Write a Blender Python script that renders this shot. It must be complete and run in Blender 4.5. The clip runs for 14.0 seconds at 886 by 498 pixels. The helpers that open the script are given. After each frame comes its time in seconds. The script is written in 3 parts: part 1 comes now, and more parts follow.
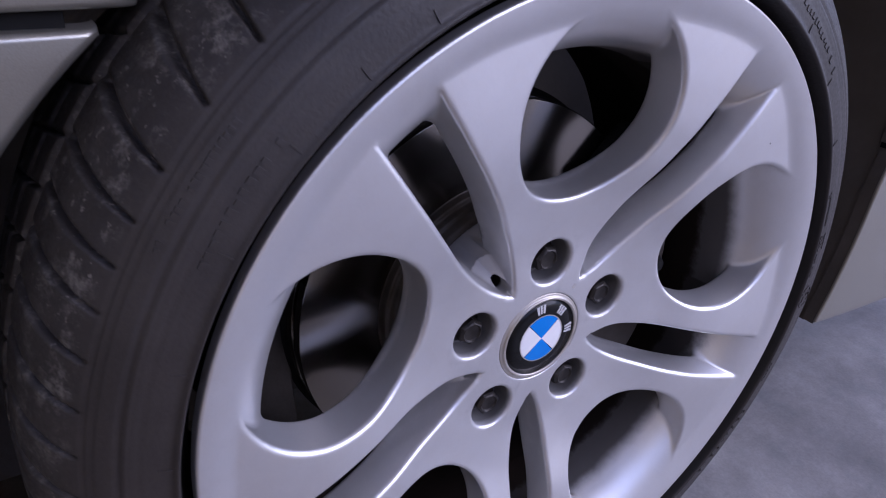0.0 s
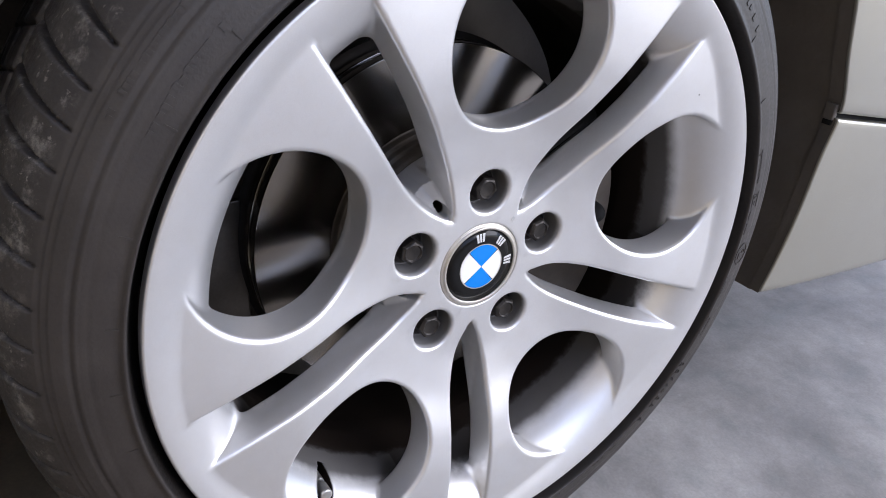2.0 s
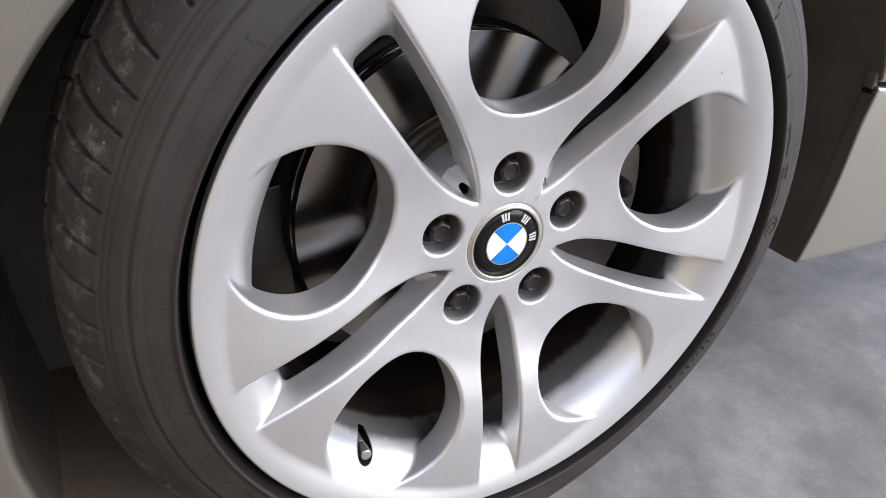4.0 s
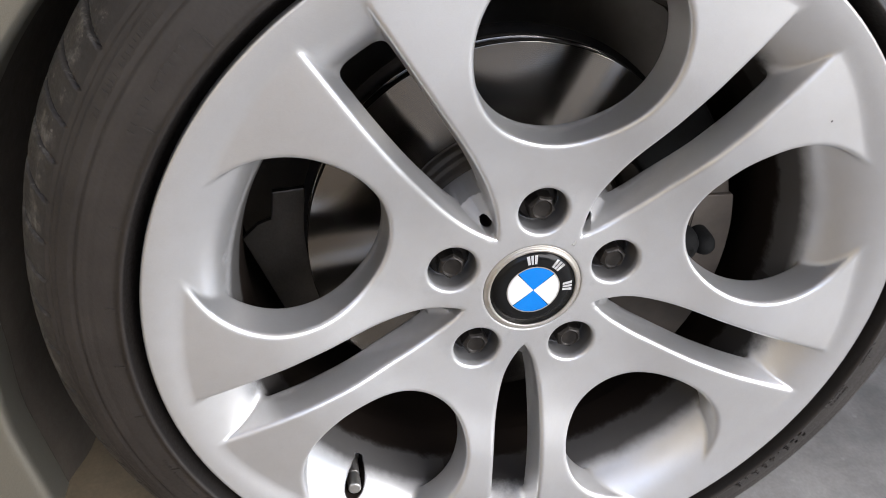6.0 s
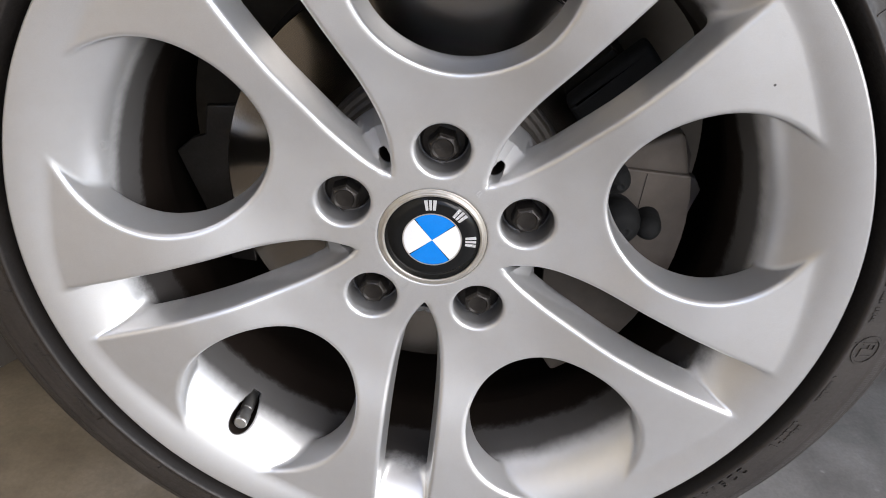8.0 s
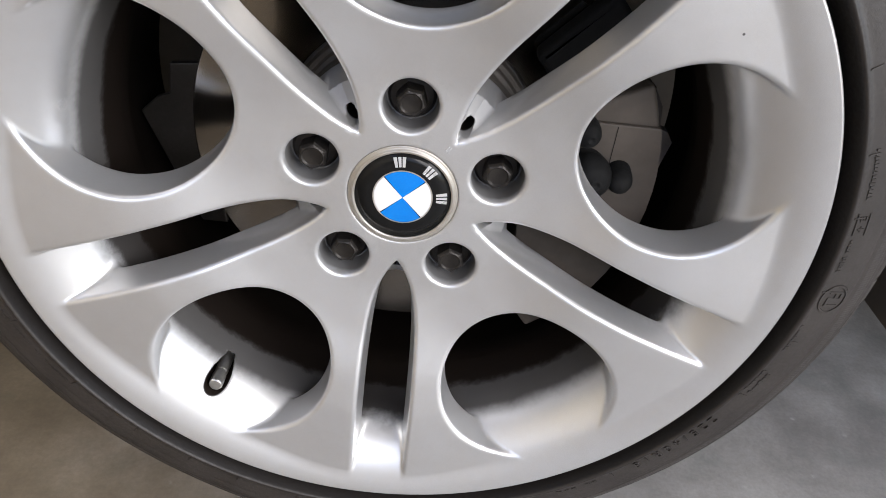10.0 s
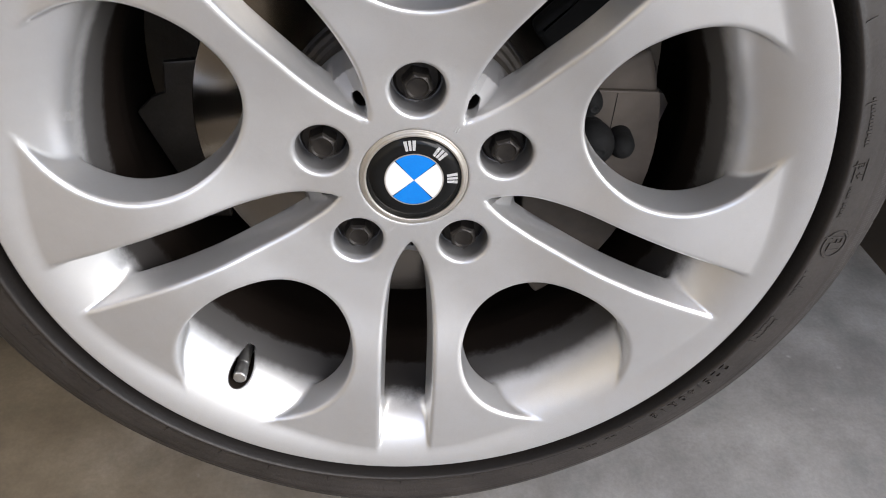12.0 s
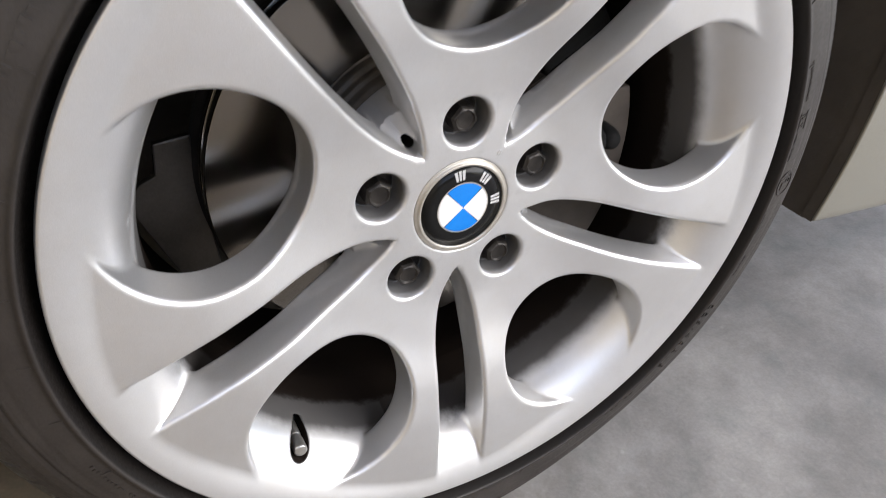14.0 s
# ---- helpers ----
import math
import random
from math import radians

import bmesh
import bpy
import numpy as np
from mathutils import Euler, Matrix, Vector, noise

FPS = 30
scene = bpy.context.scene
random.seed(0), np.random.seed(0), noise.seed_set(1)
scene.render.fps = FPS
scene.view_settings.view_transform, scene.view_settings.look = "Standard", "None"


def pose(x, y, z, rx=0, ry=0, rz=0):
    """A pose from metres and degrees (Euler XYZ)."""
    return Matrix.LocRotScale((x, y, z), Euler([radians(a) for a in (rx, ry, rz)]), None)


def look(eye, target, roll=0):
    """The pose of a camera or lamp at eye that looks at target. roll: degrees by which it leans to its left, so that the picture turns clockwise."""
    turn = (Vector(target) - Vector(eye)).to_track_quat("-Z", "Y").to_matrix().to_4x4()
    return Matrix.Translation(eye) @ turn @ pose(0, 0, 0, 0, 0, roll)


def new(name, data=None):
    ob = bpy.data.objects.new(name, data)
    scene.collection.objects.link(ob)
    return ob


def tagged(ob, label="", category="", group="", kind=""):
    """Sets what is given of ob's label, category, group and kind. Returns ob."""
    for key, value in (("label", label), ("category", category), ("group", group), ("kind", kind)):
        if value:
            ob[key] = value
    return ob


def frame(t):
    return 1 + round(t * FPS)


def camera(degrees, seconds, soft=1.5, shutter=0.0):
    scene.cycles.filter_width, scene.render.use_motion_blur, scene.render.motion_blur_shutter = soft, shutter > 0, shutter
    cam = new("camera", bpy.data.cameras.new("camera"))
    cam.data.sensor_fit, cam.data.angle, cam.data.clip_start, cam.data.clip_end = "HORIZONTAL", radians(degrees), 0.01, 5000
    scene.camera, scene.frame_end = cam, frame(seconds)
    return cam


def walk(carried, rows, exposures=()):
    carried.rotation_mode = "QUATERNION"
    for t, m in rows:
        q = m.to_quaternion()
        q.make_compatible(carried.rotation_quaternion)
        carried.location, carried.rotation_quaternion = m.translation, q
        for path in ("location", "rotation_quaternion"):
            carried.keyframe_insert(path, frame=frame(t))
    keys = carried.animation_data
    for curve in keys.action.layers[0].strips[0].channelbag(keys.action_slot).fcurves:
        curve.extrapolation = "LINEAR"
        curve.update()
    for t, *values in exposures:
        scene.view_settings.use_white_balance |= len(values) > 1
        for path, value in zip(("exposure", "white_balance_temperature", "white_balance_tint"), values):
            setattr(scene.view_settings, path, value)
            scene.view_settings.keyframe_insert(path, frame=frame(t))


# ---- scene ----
cam = camera(62.15, 14.0, soft=0.85, shutter=0.3)
ROWS = [
    (0.0, -0.3029, -0.3098, 0.6026, 61.9, -4.16, -32.48),
    (0.5, -0.2857, -0.3399, 0.5818, 62.76, -3.69, -31.94),
    (1.0, -0.298, -0.3775, 0.5933, 63.15, -2.7, -30.35),
    (1.5, -0.2932, -0.3805, 0.5797, 63.92, -4.49, -32.16),
    (2.0, -0.3015, -0.3878, 0.5649, 63.53, -5.99, -31.49),
    (2.5, -0.3124, -0.3803, 0.5556, 63.49, -5.84, -30.96),
    (3.0, -0.3093, -0.3784, 0.5698, 62.35, -5.06, -31.21),
    (3.2, -0.3053, -0.3837, 0.5743, 61.75, -4.58, -31.41),
    (5.3, -0.2456, -0.455, 0.6153, 58.79, -2.52, -19.48),
    (5.5, -0.2298, -0.4252, 0.6015, 60.27, -3.1, -19.17),
    (6.0, -0.1521, -0.3937, 0.5944, 58.48, -3.34, -10.46),
    (6.5, -0.0758, -0.393, 0.5756, 58.76, -4.15, -2.01),
    (7.0, -0.0368, -0.3985, 0.5557, 57.96, -5.78, 3.12),
    (7.5, -0.0044, -0.3963, 0.5545, 57.43, -6.07, 3.5),
    (8.0, 0.0028, -0.3974, 0.5464, 58.59, -6.28, 3.14),
    (8.5, 0.0098, -0.3999, 0.5459, 57.3, -6.82, 2.35),
    (11.0, 0.007, -0.3935, 0.5434, 55.57, -6.0, 0.89),
    (11.5, -0.001, -0.3935, 0.5468, 55.45, -5.47, 0.09),
    (12.0, -0.0193, -0.3974, 0.5548, 53.24, -3.53, -3.26),
    (12.5, -0.0747, -0.4049, 0.5836, 53.78, -1.83, -8.41),
    (13.0, -0.1279, -0.4037, 0.6006, 53.57, -2.08, -17.09),
    (13.5, -0.1817, -0.3851, 0.6099, 54.67, -1.45, -25.14),
    (14.0, -0.2079, -0.3569, 0.5634, 55.24, -2.98, -26.66),
]
EXPOSURES = [(0.0, 0.54, 5320, 35), (0.5, 0.94, 5470, 30), (1.5, 1.26, 5760, 18), (3.0, 1.32, 6060, 16), (5.5, 1.36, 6300, 12), (7.5, 1.28, 6330, 12), (11.5, 1.28, 6370, 12), (14.0, 1.36, 6450, 12)]
walk(cam, [(t, pose(*p)) for t, *p in ROWS], EXPOSURES)

# ---------------------------------------------------------------- light
world = bpy.data.worlds.new("sky")
scene.world = world
world.use_nodes = True
wn, wl = world.node_tree.nodes, world.node_tree.links
sky = wn.new("ShaderNodeTexSky")
sky.sky_type, sky.sun_disc, sky.sun_elevation, sky.sun_rotation = "NISHITA", False, radians(50), radians(150)
wl.new(sky.outputs[0], wn["Background"].inputs[0])
wn["Background"].inputs[1].default_value = 0.15
sky.dust_density, sky.air_density = 1.5, 1.0
# a veiled sun, high in front and to the side
sun = new("sun", bpy.data.lights.new("sun", "SUN"))
sun.data.energy, sun.data.angle, sun.data.color = 1.95, radians(52), (1.0, 0.95, 0.86)
sun.matrix_world = look((1.8, -1.8, 1.75), (0, 0, 0.0))


# ---------------------------------------------------------------- material helpers
def material(name):
    m = bpy.data.materials.new(name)
    m.use_nodes = True
    return m, m.node_tree.nodes, m.node_tree.links, m.node_tree.nodes["Principled BSDF"]


def noise_tex(n, l, scale, detail=6.0, rough=0.6, coords=None):
    t = n.new("ShaderNodeTexNoise")
    t.inputs["Scale"].default_value, t.inputs["Detail"].default_value, t.inputs["Roughness"].default_value = scale, detail, rough
    if coords is not None:
        l.new(coords, t.inputs["Vector"])
    return t.outputs["Fac"]


def ramp(n, l, fac, stops):
    r = n.new("ShaderNodeValToRGB")
    e = r.color_ramp.elements
    while len(e) < len(stops):
        e.new(0.5)
    for el, (p, c) in zip(e, stops):
        el.position, el.color = p, (*c, 1) if len(c) == 3 else c
    l.new(fac, r.inputs[0])
    return r.outputs[0]


def grey(v):
    return (v, v, v)


def bump(n, l, bsdf, fac, strength, distance):
    b = n.new("ShaderNodeBump")
    b.inputs["Strength"].default_value, b.inputs["Distance"].default_value = strength, distance
    l.new(fac, b.inputs["Height"])
    l.new(b.outputs[0], bsdf.inputs["Normal"])
    return b


def mix(n, l, kind, fac, a, b):
    m = n.new("ShaderNodeMix")
    m.data_type, m.blend_type = "RGBA", kind
    for idx, v in ((0, fac), (6, a), (7, b)):
        if isinstance(v, bpy.types.NodeSocket):
            l.new(v, m.inputs[idx])
        elif idx == 0:
            m.inputs[0].default_value = v
        else:
            m.inputs[idx].default_value = (*v, 1)
    return m.outputs[2]


def object_coords(n):
    return n.new("ShaderNodeTexCoord").outputs["Object"]


def simple(name, stops, scale, rough=(0.5, 0.6), metal=0.0, bump_to=None, coat=0.0):
    """A surface whose colour runs through stops by noise at one scale, with a finer grain laid over it."""
    m, n, l, b = material(name)
    co = object_coords(n)
    big = noise_tex(n, l, scale, coords=co)
    fine = noise_tex(n, l, scale * 14, 3.0, coords=co)
    col = ramp(n, l, big, stops)
    l.new(mix(n, l, "OVERLAY", 0.25, col, ramp(n, l, fine, [(0.3, grey(0.35)), (0.7, grey(0.65))])), b.inputs["Base Color"])
    l.new(ramp(n, l, fine, [(0.35, grey(rough[0])), (0.7, grey(rough[1]))]), b.inputs["Roughness"])
    b.inputs["Metallic"].default_value = metal
    b.inputs["Coat Weight"].default_value = coat
    if bump_to:
        bump(n, l, b, fine, bump_to[0], bump_to[1])
    return m


def math_node(n, l, op, *args):
    m = n.new("ShaderNodeMath")
    m.operation = op
    for k, v in enumerate(args):
        if isinstance(v, (int, float)):
            m.inputs[k].default_value = v
        else:
            l.new(v, m.inputs[k])
    return m.outputs[0]


def span(n, l, v, lo, hi):
    m = n.new("ShaderNodeMapRange")
    m.interpolation_type = "SMOOTHSTEP"
    m.inputs["From Min"].default_value, m.inputs["From Max"].default_value = lo, hi
    l.new(v, m.inputs["Value"])
    return m.outputs[0]


SILVER, sn, sl, sb = material("silver_wheel_lacquer")
co = object_coords(sn)
flake = noise_tex(sn, sl, 2600, 2.0, coords=co)
dirt = noise_tex(sn, sl, 9, 8.0, 0.7, coords=co)
lacquer = mix(sn, sl, "MULTIPLY", 0.6, ramp(sn, sl, flake, [(0.3, (0.69, 0.69, 0.695)), (0.7, (0.77, 0.77, 0.775))]), ramp(sn, sl, dirt, [(0.35, (0.88, 0.86, 0.83)), (0.6, (1, 1, 1))]))
# a few tiny chips and tar specks
speck = sn.new("ShaderNodeTexVoronoi")
speck.inputs["Scale"].default_value = 24
sl.new(co, speck.inputs["Vector"])
pick = sn.new("ShaderNodeSeparateColor")
sl.new(speck.outputs["Color"], pick.inputs[0])
chip = math_node(sn, sl, "MULTIPLY", math_node(sn, sl, "SUBTRACT", 1.0, span(sn, sl, speck.outputs["Distance"], 0.012, 0.024)), math_node(sn, sl, "GREATER_THAN", pick.outputs[0], 0.72))
lacquer = mix(sn, sl, "MIX", math_node(sn, sl, "MULTIPLY", chip, 0.85), lacquer, (0.03, 0.027, 0.024))
# brake dust in blotches on the inner barrel, with its deep shade painted in
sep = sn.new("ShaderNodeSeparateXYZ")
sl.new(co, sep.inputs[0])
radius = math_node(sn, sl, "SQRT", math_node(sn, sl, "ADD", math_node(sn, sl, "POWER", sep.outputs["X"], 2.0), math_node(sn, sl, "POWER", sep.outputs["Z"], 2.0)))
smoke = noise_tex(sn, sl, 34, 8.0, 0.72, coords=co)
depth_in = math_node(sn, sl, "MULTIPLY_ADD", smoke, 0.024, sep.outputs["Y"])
dust_and_shade = math_node(sn, sl, "MULTIPLY", math_node(sn, sl, "MULTIPLY", span(sn, sl, depth_in, 0.006, 0.048), span(sn, sl, radius, 0.176, 0.188)), 1.0)
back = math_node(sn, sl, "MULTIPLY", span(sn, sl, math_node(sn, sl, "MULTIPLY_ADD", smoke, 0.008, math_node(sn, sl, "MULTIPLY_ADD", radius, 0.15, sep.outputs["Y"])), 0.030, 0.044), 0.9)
dust_and_shade = math_node(sn, sl, "MAXIMUM", dust_and_shade, math_node(sn, sl, "MULTIPLY", back, span(sn, sl, radius, 0.080, 0.090)))
# the webs and barrel ends in the slots get darker and browner with depth
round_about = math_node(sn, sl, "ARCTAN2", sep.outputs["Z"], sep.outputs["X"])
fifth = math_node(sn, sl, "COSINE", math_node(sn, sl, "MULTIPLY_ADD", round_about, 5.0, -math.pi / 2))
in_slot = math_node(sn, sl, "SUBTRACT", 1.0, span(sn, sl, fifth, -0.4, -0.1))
web_brown = math_node(sn, sl, "MULTIPLY", math_node(sn, sl, "MULTIPLY", span(sn, sl, math_node(sn, sl, "MULTIPLY_ADD", smoke, 0.012, sep.outputs["Y"]), 0.008, 0.024), in_slot), 0.4)
dust_and_shade = math_node(sn, sl, "MAXIMUM", dust_and_shade, web_brown)
slot_brown = math_node(sn, sl, "MULTIPLY", math_node(sn, sl, "MULTIPLY", span(sn, sl, math_node(sn, sl, "MULTIPLY_ADD", smoke, 0.020, sep.outputs["Y"]), 0.000, 0.020), in_slot), span(sn, sl, radius, 0.172, 0.184))
dust_and_shade = math_node(sn, sl, "MAXIMUM", dust_and_shade, math_node(sn, sl, "MULTIPLY", slot_brown, 0.96))
# shade inside the small pits at the slots' inner ends is painted on
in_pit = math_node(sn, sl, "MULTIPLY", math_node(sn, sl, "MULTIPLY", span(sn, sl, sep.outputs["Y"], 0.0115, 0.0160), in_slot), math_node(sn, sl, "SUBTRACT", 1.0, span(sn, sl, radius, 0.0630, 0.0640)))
dust_and_shade = math_node(sn, sl, "MAXIMUM", dust_and_shade, in_pit)
# the bolt wells are brown and grow darker inwards
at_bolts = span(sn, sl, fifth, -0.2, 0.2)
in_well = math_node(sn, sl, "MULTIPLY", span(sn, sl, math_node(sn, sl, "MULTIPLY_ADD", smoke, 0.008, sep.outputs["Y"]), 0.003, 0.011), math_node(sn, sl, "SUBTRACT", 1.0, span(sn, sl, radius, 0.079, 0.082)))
dust_and_shade = math_node(sn, sl, "MAXIMUM", dust_and_shade, math_node(sn, sl, "MULTIPLY", math_node(sn, sl, "MULTIPLY", in_well, at_bolts), 0.80))
# shade inside the valve hole is painted onto its walls
flat = sn.new("ShaderNodeCombineXYZ")
sl.new(sep.outputs["X"], flat.inputs[0])
sl.new(sep.outputs["Z"], flat.inputs[2])
to_valve = sn.new("ShaderNodeVectorMath")
to_valve.operation = "DISTANCE"
sl.new(flat.outputs[0], to_valve.inputs[0])
to_valve.inputs[1].default_value = (0.2065 * math.cos(radians(233.6)), 0.0, 0.2065 * math.sin(radians(233.6)))
dust_and_shade = math_node(sn, sl, "MAXIMUM", dust_and_shade, math_node(sn, sl, "SUBTRACT", 1.0, span(sn, sl, to_valve.outputs["Value"], 0.0080, 0.0086)))
# burnt-on blotches on the barrel and at the foot of a window
for sx, sy, sz, size, weight in ((-0.0052, 0.012, -0.1965, 0.0085, 0.95), (-0.0070, 0.004, -0.1990, 0.0050, 0.7), (0.061, -0.004, -0.1665, 0.0040, 0.8), (0.066, -0.008, -0.1690, 0.0030, 0.6), (0.125, 0.002, -0.1400, 0.0050, 0.7), (-0.198, -0.004, 0.0385, 0.0045, 0.5)):
    away = sn.new("ShaderNodeVectorMath")
    away.operation = "DISTANCE"
    sl.new(co, away.inputs[0])
    away.inputs[1].default_value = (sx, sy, sz)
    ragged = math_node(sn, sl, "MULTIPLY_ADD", noise_tex(sn, sl, 190, 6.0, 0.7, coords=co), size * 1.5, away.outputs["Value"])
    blot = math_node(sn, sl, "SUBTRACT", 1.0, span(sn, sl, ragged, size * 1.05, size * 1.75))
    dust_and_shade = math_node(sn, sl, "MAXIMUM", dust_and_shade, math_node(sn, sl, "MULTIPLY", blot, weight))
sl.new(mix(sn, sl, "MIX", dust_and_shade, lacquer, (0.013, 0.0094, 0.0074)), sb.inputs["Base Color"])
inv = sn.new("ShaderNodeMath")
inv.operation = "MULTIPLY_ADD"
sl.new(dust_and_shade, inv.inputs[0])
inv.inputs[1].default_value, inv.inputs[2].default_value = -0.8, 0.8
sl.new(inv.outputs[0], sb.inputs["Metallic"])
rough = sn.new("ShaderNodeMath")
rough.operation = "MULTIPLY_ADD"
sl.new(dust_and_shade, rough.inputs[0])
rough.inputs[1].default_value = 0.35
sl.new(ramp(sn, sl, dirt, [(0.3, grey(0.43)), (0.7, grey(0.36))]), rough.inputs[2])
sl.new(rough.outputs[0], sb.inputs["Roughness"])
sl.new(math_node(sn, sl, "MULTIPLY_ADD", dust_and_shade, -0.5, 0.5), sb.inputs["Coat Weight"])
sl.new(math_node(sn, sl, "MULTIPLY_ADD", dust_and_shade, -0.42, 0.5), sb.inputs["Specular IOR Level"])
sb.inputs["Coat Roughness"].default_value = 0.18
bump(sn, sl, sb, flake, 0.06, 0.0002)

PAINT, pn, pl, pb = material("silver_car_paint")
pco = object_coords(pn)
grain = noise_tex(pn, pl, 1800, 2.0, coords=pco)
film = noise_tex(pn, pl, 5, 5.0, coords=pco)
pl.new(mix(pn, pl, "MULTIPLY", 0.35, ramp(pn, pl, grain, [(0.35, (0.325, 0.315, 0.272)), (0.65, (0.385, 0.373, 0.325))]), ramp(pn, pl, film, [(0.35, (0.84, 0.82, 0.78)), (0.65, (1, 1, 1))])), pb.inputs["Base Color"])
pl.new(ramp(pn, pl, film, [(0.3, grey(0.36)), (0.7, grey(0.30))]), pb.inputs["Roughness"])
pb.inputs["Metallic"].default_value, pb.inputs["Coat Weight"].default_value, pb.inputs["Coat Roughness"].default_value = 0.76, 0.4, 0.08
RUBBER, un, ul, ub = material("worn_tyre_rubber")
uco = object_coords(un)
usep = un.new("ShaderNodeSeparateXYZ")
ul.new(uco, usep.inputs[0])
urad = math_node(un, ul, "SQRT", math_node(un, ul, "ADD", math_node(un, ul, "POWER", usep.outputs["X"], 2.0), math_node(un, ul, "POWER", usep.outputs["Z"], 2.0)))
ubig, ufine = noise_tex(un, ul, 24, coords=uco), noise_tex(un, ul, 420, 3.0, coords=uco)
base = ramp(un, ul, ubig, [(0.3, (0.0140, 0.0108, 0.0090)), (0.7, (0.0245, 0.0194, 0.0162))])
# pale dust and scuffs on the shoulder and tread
scuff = math_node(un, ul, "MULTIPLY", math_node(un, ul, "MAXIMUM", span(un, ul, noise_tex(un, ul, 60, 8.0, 0.78, coords=uco), 0.50, 0.72), math_node(un, ul, "MULTIPLY", span(un, ul, noise_tex(un, ul, 210, 4.0, 0.7, coords=uco), 0.60, 0.70), 1.0)), span(un, ul, urad, 0.297, 0.305))
base = mix(un, ul, "MIX", math_node(un, ul, "MULTIPLY", scuff, 0.75), base, (0.22, 0.20, 0.17))
film = math_node(un, ul, "MULTIPLY", span(un, ul, urad, 0.2575, 0.260), math_node(un, ul, "MULTIPLY", ubig, 0.12))
# shade in the channel beside the rim is painted in as darker rubber
shaded_base = mix(un, ul, "MIX", span(un, ul, urad, 0.2546, 0.2555), (0.0115, 0.0095, 0.0084), base)
ul.new(mix(un, ul, "MIX", film, shaded_base, (0.18, 0.166, 0.158)), ub.inputs["Base Color"])
ul.new(ramp(un, ul, ufine, [(0.35, grey(0.46)), (0.7, grey(0.62))]), ub.inputs["Roughness"])
ul.new(math_node(un, ul, "MULTIPLY_ADD", span(un, ul, urad, 0.2546, 0.2555), 0.20, 0.30), ub.inputs["Specular IOR Level"])
# fine serration round the sidewall
turn_angle = math_node(un, ul, "ARCTAN2", usep.outputs["Z"], usep.outputs["X"])
teeth = math_node(un, ul, "MULTIPLY", math_node(un, ul, "SINE", math_node(un, ul, "MULTIPLY", turn_angle, 900.0)), math_node(un, ul, "MULTIPLY", span(un, ul, urad, 0.2832, 0.2836), math_node(un, ul, "SUBTRACT", 1.0, span(un, ul, urad, 0.2905, 0.2910))))
bump(un, ul, ub, math_node(un, ul, "MULTIPLY_ADD", math_node(un, ul, "MULTIPLY", teeth, span(un, ul, usep.outputs["X"], 0.08, 0.16)), 0.35, ufine), 0.35, 0.0005)

LINER = simple("dusty_black_arch_plastic", [(0.3, (0.070, 0.060, 0.050)), (0.7, (0.120, 0.104, 0.088))], 9, (0.55, 0.7), 0.0, (0.3, 0.002))
BOLT = simple("weathered_black_steel", [(0.3, (0.018, 0.016, 0.015)), (0.7, (0.05, 0.044, 0.039))], 90, (0.35, 0.5), 0.6, (0.2, 0.0004))
CONCRETE, cn, cl, cb = material("bare_concrete")
cco = object_coords(cn)
c1, c2, c3 = noise_tex(cn, cl, 4.5, 7.0, 0.66, coords=cco), noise_tex(cn, cl, 15, 7.0, 0.72, coords=cco), noise_tex(cn, cl, 260, 3.0, coords=cco)
col = ramp(cn, cl, c1, [(0.30, (0.140, 0.135, 0.129)), (0.5, (0.222, 0.218, 0.211)), (0.68, (0.315, 0.310, 0.300))])
col = mix(cn, cl, "OVERLAY", 0.75, col, ramp(cn, cl, c2, [(0.3, (0.34, 0.35, 0.34)), (0.5, (0.50, 0.48, 0.47)), (0.7, (0.64, 0.63, 0.63))]))
col = mix(cn, cl, "OVERLAY", 0.30, col, ramp(cn, cl, c3, [(0.35, grey(0.40)), (0.65, grey(0.60))]))
# the left side's warmer, dimmer light is painted into the floor colour
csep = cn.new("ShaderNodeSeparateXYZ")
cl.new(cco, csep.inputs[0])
warm_light = span(cn, cl, math_node(cn, cl, "MULTIPLY_ADD", c1, 0.5, csep.outputs["X"]), 0.45, -0.10)
col = mix(cn, cl, "MULTIPLY", math_node(cn, cl, "MULTIPLY", warm_light, 0.9), col, (0.76, 0.61, 0.39))
spot = cn.new("ShaderNodeTexVoronoi")
spot.inputs["Scale"].default_value = 34
cl.new(cco, spot.inputs["Vector"])
pale = math_node(cn, cl, "MULTIPLY", math_node(cn, cl, "SUBTRACT", 1.0, span(cn, cl, spot.outputs["Distance"], 0.02, 0.13)), span(cn, cl, c2, 0.52, 0.62))
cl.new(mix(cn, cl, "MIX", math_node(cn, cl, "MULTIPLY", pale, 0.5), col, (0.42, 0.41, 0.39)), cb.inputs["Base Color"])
cl.new(ramp(cn, cl, c2, [(0.3, grey(0.55)), (0.7, grey(0.8))]), cb.inputs["Roughness"])
bump(cn, cl, cb, math_node(cn, cl, "MULTIPLY_ADD", c3, 0.35, c2), 0.25, 0.0015)
GLOSS_BLACK = simple("black_enamel", [(0.3, grey(0.008)), (0.7, grey(0.012))], 60, (0.1, 0.14))
GLOSS_BLACK.node_tree.nodes["Principled BSDF"].inputs["Specular IOR Level"].default_value = 0.18
BLUE = simple("blue_enamel", [(0.3, (0.0, 0.19, 0.68)), (0.7, (0.005, 0.22, 0.74))], 60, (0.14, 0.2))
WHITE = simple("white_enamel", [(0.3, grey(0.78)), (0.7, grey(0.83))], 60, (0.14, 0.2))
